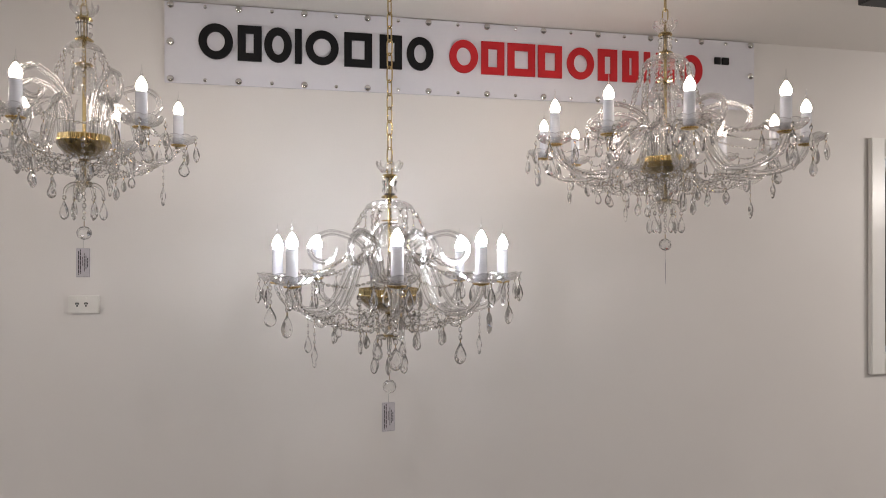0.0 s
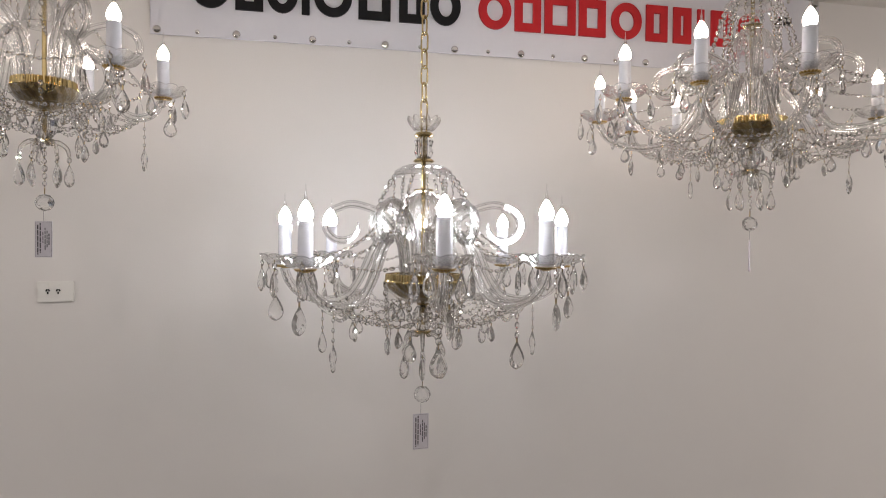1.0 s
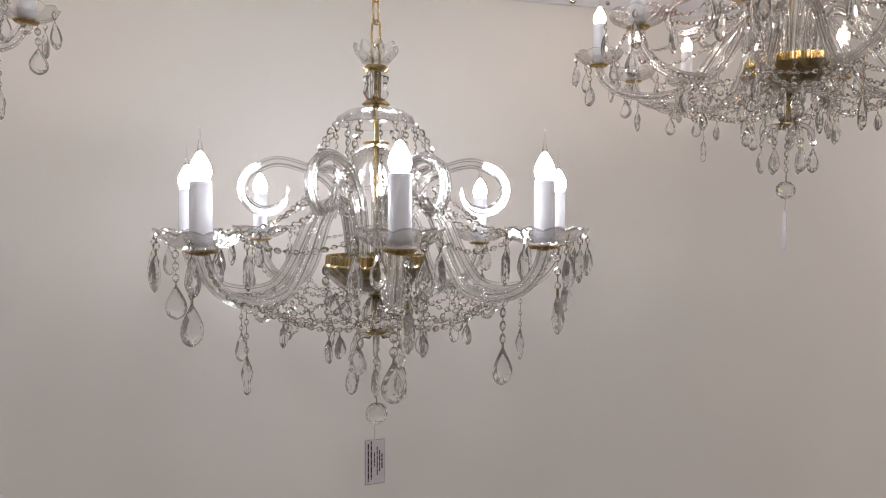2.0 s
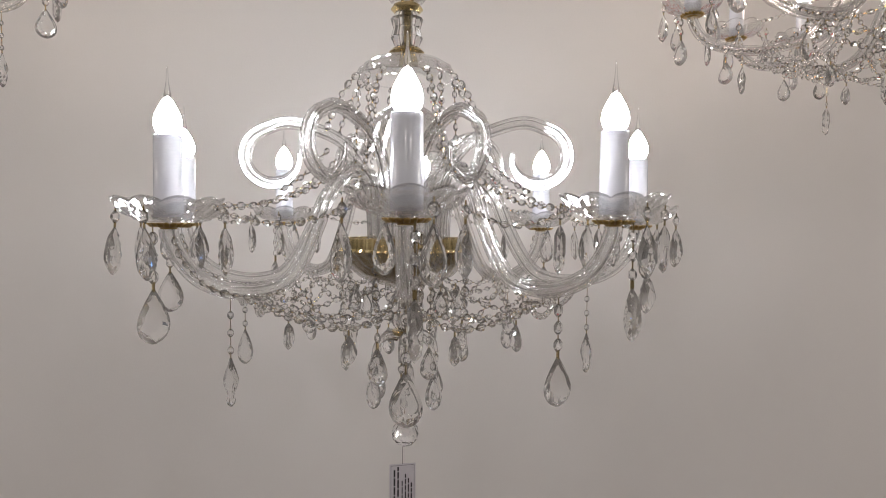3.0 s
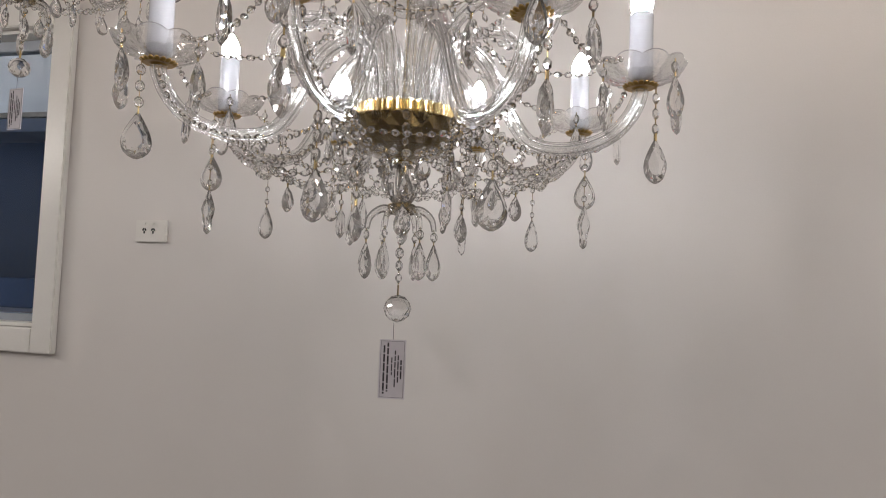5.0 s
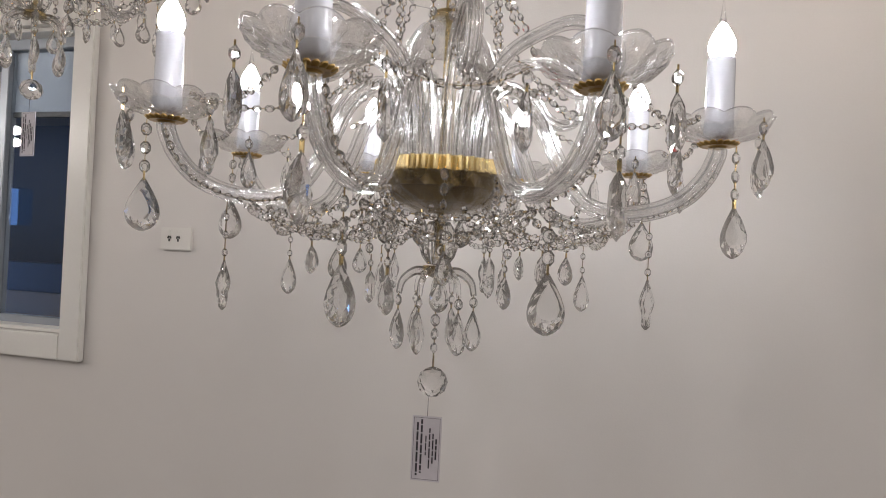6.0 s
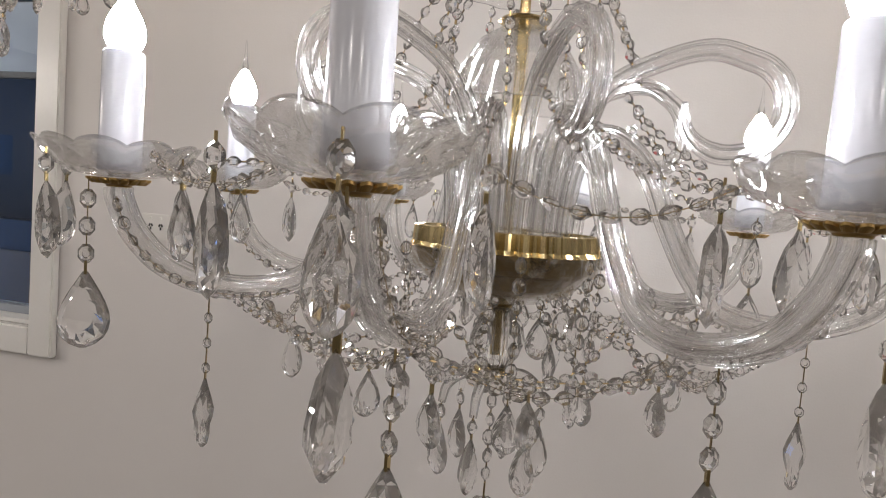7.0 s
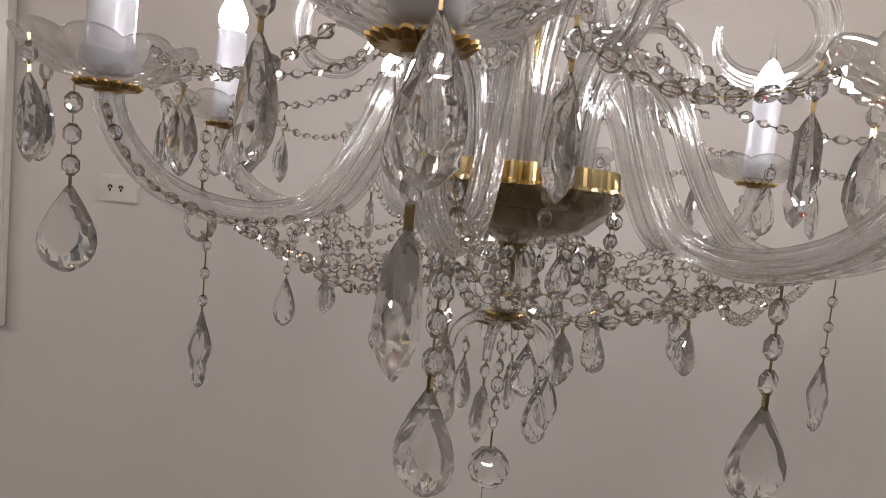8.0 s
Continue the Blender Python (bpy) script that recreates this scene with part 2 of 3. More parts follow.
def fine_strand(line, r, gap, parent):
    """A string whose beads are pieces of their own: the wire is the part, each bead hangs on it."""
    total = sum((q - p).length for p, q in zip(line, line[1:]))
    n = max(1, int(total / (2.0 * r + 0.55 * gap)))
    spots = []
    for k in range(n):
        s = (k + 0.5) * total / n
        d = (line_at(line, min(s + 0.002, total)) - line_at(line, max(s - 0.002, 0))).normalized()
        spots.append((line_at(line, s), d))
    bm = tube(bmesh.new(), [line_at(line, total * k / 24) for k in range(25)], 0.0003, 5)
    wire = link_mesh("bead_strand", mesh_of("bead_strand", bm, PIN), parent)
    for k, (c, d) in enumerate(spots):
        q = Vector((0, 0, 1)).rotation_difference(d).to_matrix().to_4x4()
        link_mesh("bead", BEAD, wire, Matrix.Translation(c) @ q @ Matrix.Rotation(k * 0.7, 4, "Z") @ Matrix.Scale(r / 0.005 * (1 + 0.08 * math.sin(k * 2.4)), 4))


def strand_into(bm, line, r, gap):
    """Adds a string of cut beads, joined by wire pins, along a line."""
    total = sum((q - p).length for p, q in zip(line, line[1:]))
    n = max(1, int(total / (2.0 * r + 0.55 * gap)))
    for k in range(n):
        s = (k + 0.5) * total / n
        d = (line_at(line, min(s + 0.002, total)) - line_at(line, max(s - 0.002, 0))).normalized()
        bead_into(bm, line_at(line, s), r * (1.0 + 0.08 * math.sin(k * 2.4)), d, 2.4 * k + 7.0 * total)
        pin_into(bm, line_at(line, s + 0.9 * r), line_at(line, min(s + total / n - 0.9 * r, total)))


def sag(a, b, drop, n=14):
    """A hanging line from a to b."""
    return [Vector(a).lerp(Vector(b), k / n) - Vector((0, 0, drop * 4 * (k / n) * (1 - k / n))) for k in range(n + 1)]


def single(name, build):
    bm = bmesh.new()
    build(bm)
    return mesh_of(name, bm, CRYSTAL, PIN)


BEAD = single("bead", lambda bm: bead_into(bm, Vector(), 0.005))
HOOK_MESH = mesh_of("hook", box(bmesh.new(), -0.5, 0.5, -0.9, 0.9, -0.5, 0.5), GOLD)
PIN_MESH = single("pin", lambda bm: pin_into(bm, Vector((0, 0, -0.5)), Vector((0, 0, 0.5)), 1.0))
PEAR = ((0.0, 0.10), (0.10, 0.29), (0.24, 0.55), (0.39, 0.79), (0.53, 0.95), (0.65, 1.0), (0.77, 0.94), (0.87, 0.77), (0.95, 0.48), (1.0, 0.12))
SLIM = ((0.0, 0.12), (0.12, 0.36), (0.28, 0.74), (0.42, 1.0), (0.55, 0.9), (0.68, 0.62), (0.76, 0.46), (0.86, 0.62), (0.94, 0.5), (1.0, 0.12))


def drop_kind(name, w, h, beads=1, bead_r=0.0048, thick=0.4, slim=False, pin=0.005):
    """A cut drop with a flat table on both faces: its mesh, with the beads and pins that hang it."""
    z, bits = 0.0, []
    for k in range(beads):
        bits.append(("pin", PIN_MESH, Matrix.Translation((0, 0, z - pin / 2)) @ Matrix.Diagonal((0.0007, 0.0007, pin + 0.002, 1))))
        z -= pin + 0.9 * bead_r
        bits.append(("bead", BEAD, Matrix.Translation((0, 0, z)) @ Matrix.Scale(bead_r / 0.005, 4)))
        z -= 0.9 * bead_r
    big = w > 0.024
    ln = 0.0085 if big else 0.0055
    bits.append(("hook", HOOK_MESH, Matrix.Translation((0, 0, z - ln / 2 + 0.001)) @ Matrix.Diagonal((0.0017 if big else 0.0010,) * 2 + (ln, 1))))
    z -= ln * 0.7
    bm = bmesh.new()
    prof = SLIM if slim else PEAR
    side = [(f * 0.5 * w, -s * h) for s, f in prof]
    ring = side + [(-x, y) for x, y in reversed(side)]
    n = len(ring)
    c = -0.6 * h
    t = thick * w * 0.5

    def at(x, y, grow, depth, dx=0.0, dy=0.0):
        return bm.verts.new((x * grow + dx * w, depth, z + c + (y - c) * grow + dy * h))
    girdle = [at(x, y, 1, 0) for x, y in ring]
    # back: long facets round a small flat table that lies off the middle
    step = [at(*ring[k], 0.84, -t * 0.55) for k in range(0, n, 2)]
    m = len(step)
    flat = [at(*ring[2 * k], 0.58, -t, 0.10, 0.03) for k in range(m)]
    for k in range(m):
        bm.faces.new((girdle[2 * k], girdle[2 * k + 1], step[k]))
        bm.faces.new((girdle[2 * k + 1], step[(k + 1) % m], step[k]))
        bm.faces.new((girdle[2 * k + 1], girdle[(2 * k + 2) % n], step[(k + 1) % m]))
        bm.faces.new((step[k], step[(k + 1) % m], flat[k]))
        bm.faces.new((step[(k + 1) % m], flat[(k + 1) % m], flat[k]))
    bm.faces.new(flat)
    # front: kite facets round a flat table
    mid = [at((x + ring[(k + 1) % n][0]) / 2, (y + ring[(k + 1) % n][1]) / 2, 0.84 if k % 2 else 0.74, t * (0.5 if k % 2 else 0.86), 0.03, 0.01) for k, (x, y) in enumerate(ring)]
    tab = [at(*ring[(2 * k + 1) % n], 0.56, t, 0.09, 0.05) for k in range(n // 2)]
    m = len(tab)
    for k in range(n):
        bm.faces.new((girdle[k], girdle[(k + 1) % n], mid[k]))
        bm.faces.new((girdle[(k + 1) % n], mid[(k + 1) % n], mid[k]))
    for k in range(m):
        bm.faces.new((mid[2 * k], mid[2 * k + 1], tab[k]))
        bm.faces.new((mid[2 * k + 1], mid[(2 * k + 2) % n], tab[(k + 1) % m], tab[k]))
    bm.faces.new(tab)
    return name, mesh_of(name, bm, CRYSTAL), bits


def hang(kind, parent, m, label=""):
    """Hangs one drop with its beads and pins."""
    name, mesh, bits = kind
    ob = link_mesh(name, mesh, parent, m, label)
    for nm, me, mm in bits:
        link_mesh(nm, me, ob, mm)
    return ob


# ---- room ----
def plain(name, bm, mat, label, category):
    return tagged(part(name, bm, mat, None), label, category, kind="structure")


WIN = {"window_1": (-2.32, -1.012), "window_2": (2.326, 3.63)}      # outer edges of the architraves
WZ0, WZ1, ARCH = 1.238, 2.242, 0.069
bm = bmesh.new()
edges = [WEST]
for a, b in WIN.values():
    edges += [a + ARCH, b - ARCH]
edges.append(EAST)
for a, b in zip(edges[::2], edges[1::2]):
    box(bm, a, b, WALL_Y, WALL_Y + 0.16, 0, CEIL)
for a, b in WIN.values():
    box(bm, a + ARCH, b - ARCH, WALL_Y, WALL_Y + 0.16, 0, WZ0 + ARCH)
    box(bm, a + ARCH, b - ARCH, WALL_Y, WALL_Y + 0.16, WZ1 - ARCH, CEIL)
plain("wall_north", bm, WALL, "long painted wall in warm off-white", "wall")
plain("wall_south", box(bmesh.new(), WEST, EAST, SOUTH - 0.15, SOUTH, 0, CEIL), SIDE, "plain unseen mid-grey wall that closes the room", "wall")
plain("wall_east", box(bmesh.new(), EAST, EAST + 0.15, SOUTH - 0.15, WALL_Y + 0.16, 0, CEIL), SIDE, "plain unseen mid-grey wall that closes the room", "wall")
bm = bmesh.new()
OPEN = (-0.09, 0.13, 1.655, 1.957)          # unseen opening in the west wall, sized for the pane's blue reflection
box(bm, WEST - 0.15, WEST, SOUTH - 0.15, OPEN[0], 0, CEIL)
box(bm, WEST - 0.15, WEST, OPEN[1], WALL_Y + 0.16, 0, CEIL)
box(bm, WEST - 0.15, WEST, OPEN[0], OPEN[1], 0, OPEN[2])
box(bm, WEST - 0.15, WEST, OPEN[0], OPEN[1], OPEN[3], CEIL)
plain("wall_west", bm, SIDE, "plain unseen mid-grey wall with an opening for the blue reflection", "wall")
plain("floor", box(bmesh.new(), WEST - 0.15, EAST + 0.15, SOUTH - 0.15, WALL_Y + 0.16, -0.1, 0), FLOOR, "dark polished floor", "floor")
plain("ceiling", box(bmesh.new(), WEST - 0.15, EAST + 0.15, SOUTH - 0.15, WALL_Y + 0.16, CEIL, CEIL + 0.12), CEILING, "flat painted ceiling in warm white", "ceiling")
# glowing sheet behind the opening that puts a blue patch in the pane
plain("backdrop", box(bmesh.new(), WEST - 1.2, WEST - 1.15, -2.0, 3.2, 0.2, 3.2), BLUE, "blue evening sky outside", "sky")


def window(name, x0, x1, z0, z1):
    """A fixed window: painted architrave round the opening, metal sash with a mullion, glass."""
    top = tagged(new(name), "white painted window frame with a dark glass pane", "window", kind="structure")
    top.location = ((x0 + x1) / 2, WALL_Y, z0)
    w, h = (x1 - x0) / 2, z1 - z0
    a = ARCH
    f0, f1 = -0.024, -0.002
    for nm, b in (("architrave", (-w, -w + a, f0, f1, 0, h)), ("architrave", (w - a, w, f0, f1, 0, h)), ("architrave", (-w + a, w - a, f0 + 0.001, f1, h - a, h)), ("architrave", (-w + a, w - a, f0 + 0.001, f1, 0, a))):
        part(nm, box(bmesh.new(), *b, bevel=0.003), TRIM, top)
    # reveal lining
    i, s = w - a, 0.012
    for b in ((-i + 0.002, -i + s, 0.0, 0.1, a, h - a), (i - s, i - 0.002, 0.0, 0.1, a, h - a), (-i + s, i - s, 0.0, 0.1, a + 0.002, a + s), (-i + s, i - s, 0.0, 0.1, h - a - s, h - a - 0.002)):
        part("window_reveal", box(bmesh.new(), *b), TRIM, top)
    j, t = i - s, 0.03
    lo, hi = a + s, h - a - s
    for b in ((-j, -j + t, 0.05, 0.09, lo, hi), (j - t, j, 0.05, 0.09, lo, hi), (-j + t, j - t, 0.05, 0.09, lo, lo + t * 0.7), (-j + t, j - t, 0.05, 0.09, hi - t, hi), (j - 0.33, j - 0.30, 0.052, 0.088, lo + t * 0.7, hi - t)):
        part("sash_frame", box(bmesh.new(), *b, bevel=0.002), ALUM, top)
    part("transom", box(bmesh.new(), j - 0.30, j - t, 0.074, 0.090, 0.694, 0.710, bevel=0.002), DARK, top, "dark horizontal window rail")
    # sheet added behind the upper pane so that it looks paler
    part("pale_sheet", box(bmesh.new(), j - 0.295, j - t - 0.004, 0.078, 0.080, 0.711, hi - t - 0.004), PANE_SHEET, top, "pale grey-blue sheet added behind the glass to lighten it")
    for x, y in ((-j + t, j - 0.33), (j - 0.30, j - t)):
        p = part("pane", box(bmesh.new(), x, y, 0.066, 0.072, lo + t * 0.7, hi - t), PANE, top)
        p.visible_shadow = False
    return top


for nm, (a, b) in WIN.items():
    window(nm, a, b, WZ0, WZ1)

# added blocks that give the panes a dark ground and pale and dark bands
bm = bmesh.new()
box(bm, -7.0, 8.0, 4.6, 4.7, -0.1, 4.5)
plain("backdrop", bm, OUT_DARK, "dark sheet added to make the outside read unlit", "wall")
plain("ground", box(bmesh.new(), -30, 30, 2.62, 4.6, -0.12, -0.02), OUT_DARK, "dark paving outside", "ground")


def boxed(name, b, mat, label, category, bevel=0.004):
    """A one-piece bevelled block with its base at the object's origin."""
    x0, x1, y0, y1, z0, z1 = b
    c = ((x0 + x1) / 2, (y0 + y1) / 2)
    ob = part(name, box(bmesh.new(), x0 - c[0], x1 - c[0], y0 - c[1], y1 - c[1], 0, z1 - z0, bevel=bevel), mat, None, m=Matrix.Translation((c[0], c[1], z0)))
    return tagged(ob, label, category)


boxed("low_band", (-7.0, 8.0, 3.95, 4.1, -0.02, 1.25), OUT_PALE, "pale block added to give the pane its low light band", "wall")
boxed("planter", (-6.0, 7.0, 3.98, 4.08, 1.25, 1.42), DARK, "long dark block added to give the pane its dark band", "planter")
boxed("beam", (-7.0, 8.0, 4.3, 4.6, 2.36, 2.66), OUT_PALE, "pale block added to give the pane its upper light band", "beam")
boxed("lighting_track", (1.80, 4.3, 1.875, 1.962, CEIL - 0.03, CEIL), DARK, "black lighting track fixed under the ceiling", "track", 0.002)


# ---- sign ----
def sign():
    x0, x1, z0, z1 = -0.480, 1.774, 2.334, 2.610
    top = tagged(new("wall_sign"), "long white acrylic sign with black and red raised marks", "sign")
    top.location = (x0, WALL_Y, z0)
    w, h = x1 - x0, z1 - z0
    part("panel", box(bmesh.new(), 0, w, -0.012, -0.006, 0, h, bevel=0.0012), PANEL, top)
    bm = bmesh.new()
    lathe(bm, [(0.0, 0.0), (0.011, 0.0), (0.013, 0.002), (0.013, 0.005), (0.009, 0.009), (0.004, 0.0105), (0.0, 0.011)], 18)
    stud = mesh_of("stud", bm, CHROME, smooth=True)
    face = Matrix.Rotation(radians(90), 4, "X")
    n = 21
    for zrow in (0.013, h - 0.013):
        for k in range(n):
            s = 0.9 if k % 2 == 0 else 0.5
            if k == n - 1:
                s = 1.0
            x = 0.020 + (w - 0.040) * k / (n - 1)
            link_mesh("stud", stud, top, Matrix.Translation((x, -0.0121, zrow)) @ face @ Matrix.Scale(s, 4), "domed chrome stud")
    for x in (0.020, w - 0.020):
        link_mesh("stud", stud, top, Matrix.Translation((x, -0.0121, h / 2)) @ face, "domed chrome stud")
    for x in (0.2, 0.8, 1.4, 2.0):
        part("spacer", box(bmesh.new(), x, x + 0.03, -0.006, 0.0, 0.05, h - 0.05), CHROME, top)

    def mark(xa, xb, za, zb, mat, kind):
        """A raised plain shape: an open ring or a block with a notch, not a letter."""
        t = 0.027
        bm = bmesh.new()
        d0, d1 = -0.020, -0.0125
        if kind == "bar":
            box(bm, xa, xb, d0, d1, za, zb, bevel=0.001)
        elif kind == "frame":
            box(bm, xa, xa + t, d0, d1, za, zb)
            box(bm, xb - t, xb, d0, d1, za, zb)
            box(bm, xa + t, xb - t, d0, d1, za, za + t)
            box(bm, xa + t, xb - t, d0, d1, zb - t, zb)
        else:
            cx, cz, rx, rz = (xa + xb) / 2, (za + zb) / 2, (xb - xa) / 2, (zb - za) / 2
            m = 28
            ring = []
            for f, dd in ((1, d0), (0, d0), (0, d1), (1, d1)):
                ring.append([bm.verts.new((cx + (rx - (0 if f else t)) * math.cos(2 * math.pi * k / m), dd, cz + (rz - (0 if f else t)) * math.sin(2 * math.pi * k / m))) for k in range(m)])
            for q in range(4):
                for k in range(m):
                    bm.faces.new((ring[q][k], ring[q][(k + 1) % m], ring[(q + 1) % 4][(k + 1) % m], ring[(q + 1) % 4][k]))
        part("mark", bm, mat, top, "raised black shape" if mat is BLACK else "raised red shape")
    za, zb = 2.420 - z0, 2.542 - z0
    spans = ((-0.370, -0.257, BLACK, "ring"), (-0.246, -0.158, BLACK, "frame"), (-0.154, -0.060, BLACK, "ring"), (-0.050, -0.026, BLACK, "bar"),
             (-0.014, 0.102, BLACK, "ring"), (0.117, 0.224, BLACK, "frame"), (0.243, 0.332, BLACK, "frame"), (0.345, 0.444, BLACK, "ring"),
             (0.503, 0.612, RED, "ring"), (0.620, 0.717, RED, "frame"), (0.722, 0.838, RED, "frame"), (0.842, 0.945, RED, "frame"), (0.962, 1.072, RED, "ring"),
             (1.085, 1.172, RED, "frame"), (1.187, 1.262, RED, "frame"), (1.282, 1.308, RED, "bar"), (1.331, 1.416, RED, "frame"), (1.436, 1.535, RED, "ring"))
    for xa, xb, mat, kind in spans:
        gap = 0.004 if kind == "frame" else 0.0
        mark(xa - x0 + gap, xb - x0 - gap, za, zb, mat, kind)
    mark(1.590 - x0, 1.616 - x0, zb - 0.030, zb - 0.002, BLACK, "bar")
    mark(1.624 - x0, 1.654 - x0, zb - 0.030, zb - 0.002, BLACK, "bar")


sign()


# ---- power socket ----
def socket():
    top = tagged(new("power_socket"), "white plastic double power socket on the wall", "socket")
    top.location = (-0.731, WALL_Y, 1.556)
    part("plate", box(bmesh.new(), -0.0475, 0.0475, -0.009, -0.0005, 0, 0.060, bevel=0.002), PLASTIC, top)
    for x in (-0.0195, 0.0075):
        bm = bmesh.new()
        for dx, dz, rot in ((-0.0032, 0.003, 28), (0.0032, 0.003, -28), (0.0, -0.0045, 0)):
            m = Matrix.Translation((x + dx, -0.0095, 0.031 + dz)) @ Matrix.Rotation(radians(rot), 4, "Y") @ Matrix.Diagonal((0.0040, 0.0012, 0.0070, 1))
            bmesh.ops.create_cube(bm, size=1.0, matrix=m)
        part("outlet", bm, SLOT, top, "dark pin slots")
        part("switch", box(bmesh.new(), x - 0.003, x + 0.003, -0.0115, -0.0085, 0.047, 0.053, bevel=0.0008), PLASTIC, top)


socket()


# ---- chandeliers ----
def shared_meshes():
    g = {}
    bm = bmesh.new()

    def lobes(a, i, r, z):
        f = min(1.0, (r / 0.05)) ** 2
        c = abs(math.cos(5 * a)) ** 0.8 * 2 - 1
        k = int(round(a / (2 * math.pi) * 100))
        cut = 0.0019 * (1 if (k // 2 + i) % 2 else -1) if 2 <= i <= 5 else 0.0
        return (r * (1 + 0.036 * f * c) + cut, z + 0.0026 * f * c)
    shell(bm, [(0.0073, 0.0), (0.0146, 0.0004), (0.021, 0.0013), (0.0275, 0.0031), (0.033, 0.0057), (0.0375, 0.0088), (0.0412, 0.0122), (0.0443, 0.0158), (0.0467, 0.0188)], 0.0030, 100, lobes)
    g["bobeche"] = mesh_of("bobeche", bm, DISH, smooth=True)
    bm = bmesh.new()

    def petals(a, i, r, z):
        return (0.80 * r * (1 + (0.22 * abs(math.cos(8.5 * a)) ** 0.6 if r > 0.013 else 0)), z + (0.0012 * abs(math.cos(8.5 * a)) if r > 0.017 else 0))
    lathe(bm, [(0.0, -0.0045), (0.0088, -0.0045), (0.0094, -0.0034), (0.0115, -0.0026), (0.016, -0.0026), (0.0192, -0.0012), (0.0192, 0.0), (0.012, 0.0012), (0.0, 0.0012)], 136, petals)
    g["cap"] = mesh_of("cap", bm, CAP)
    bm = bmesh.new()
    lathe(bm, [(0.0, 0.002), (0.0128, 0.002), (0.0126, 0.02), (0.0123, 0.0738), (0.0117, 0.0753), (0.0102, 0.0755), (0.0, 0.0755)], 32)
    g["sleeve"] = mesh_of("sleeve", bm, SLEEVE, smooth=True)
    for k, mat in (("cool", BULB_COOL), ("warm", BULB_WARM)):
        bm = bmesh.new()
        lathe(bm, [(0.0, 0.0852), (0.0070, 0.0852), (0.0100, 0.0882), (0.0117, 0.0925), (0.0119, 0.0970), (0.0109, 0.1022), (0.0087, 0.1075), (0.0060, 0.1122), (0.0037, 0.1165), (0.0, 0.119)], 20)
        lathe(bm, [(0.0, 0.1192), (0.0036, 0.1192), (0.0022, 0.126), (0.0012, 0.133), (0.0007, 0.143), (0.0, 0.146)], 12, mat=1)
        g["bulb_" + k] = mesh_of("bulb", bm, mat, TUBE, smooth=True)
    g["rim_drop"] = drop_kind("rim_drop", 0.0195, 0.044, 1, 0.0058, 0.5, pin=0.003)
    g["pear"] = drop_kind("pear_drop", 0.0295, 0.048, 3, 0.0058, 0.38, pin=0.0065)
    g["pear_mid"] = drop_kind("pear_drop", 0.028, 0.042, 2, 0.0058, 0.34, pin=0.0055)
    g["pear_long"] = drop_kind("pear_drop", 0.0295, 0.048, 3, 0.0062, 0.40, pin=0.0055)
    g["icicle"] = drop_kind("icicle_drop", 0.0145, 0.048, 3, 0.0037, 0.8, True, pin=0.0105)
    g["almond"] = drop_kind("almond_drop", 0.0185, 0.042, 3, 0.0037, 0.5, pin=0.0098)
    g["almond_short"] = drop_kind("almond_drop", 0.020, 0.036, 1, 0.0045, 0.5, pin=0.005)
    g["icicle_short"] = drop_kind("icicle_drop", 0.0135, 0.042, 1, 0.0042, 0.8, True, pin=0.005)
    g["small"] = drop_kind("small_drop", 0.019, 0.031, 0, 0.004, 0.5)
    bm = bmesh.new()
    bmesh.ops.create_icosphere(bm, subdivisions=2, radius=0.0168)
    for v in bm.verts:
        v.co.z -= 0.0168
    pin_into(bm, Vector((0, 0, -0.001)), Vector((0, 0, 0.012)), 0.0014)
    g["ball"] = mesh_of("crystal_ball", bm, CRYSTAL, PIN)
    bm = bmesh.new()
    line = [Vector((0.0075 * math.cos(a), 0, 0.0105 * math.sin(a) + (0.0085 if math.sin(a) > 0 else -0.0085))) for a in [2 * math.pi * k / 20 for k in range(20)]]
    n = 8
    rings = []
    for i, c in enumerate(line):
        d = (line[(i + 1) % 20] - line[i - 1]).normalized()
        up = Vector((0, 1, 0)).cross(d)
        rings.append([bm.verts.new(c + 0.0018 * (Vector((0, 1, 0)) * math.cos(2 * math.pi * k / n) + up * math.sin(2 * math.pi * k / n))) for k in range(n)])
    for i in range(20):
        for k in range(n):
            bm.faces.new((rings[i][k], rings[i][(k + 1) % n], rings[(i + 1) % 20][(k + 1) % n], rings[(i + 1) % 20][k]))
    g["link"] = mesh_of("link", bm, GOLD, smooth=True)
    bm = bmesh.new()

    def flare(a, i, r, z):
        return (r * (1 + (0.11 * math.cos(8 * a) if r > 0.02 else 0)), z + (0.0035 * math.cos(8 * a) if r > 0.02 else 0))
    shell(bm, [(0.006, 0.0), (0.014, 0.001), (0.022, 0.005), (0.028, 0.012), (0.0305, 0.020), (0.029, 0.026)], 0.0024, 64, flare)
    g["finial"] = mesh_of("finial", bm, DISH, smooth=True)
    return g


MESH = shared_meshes()


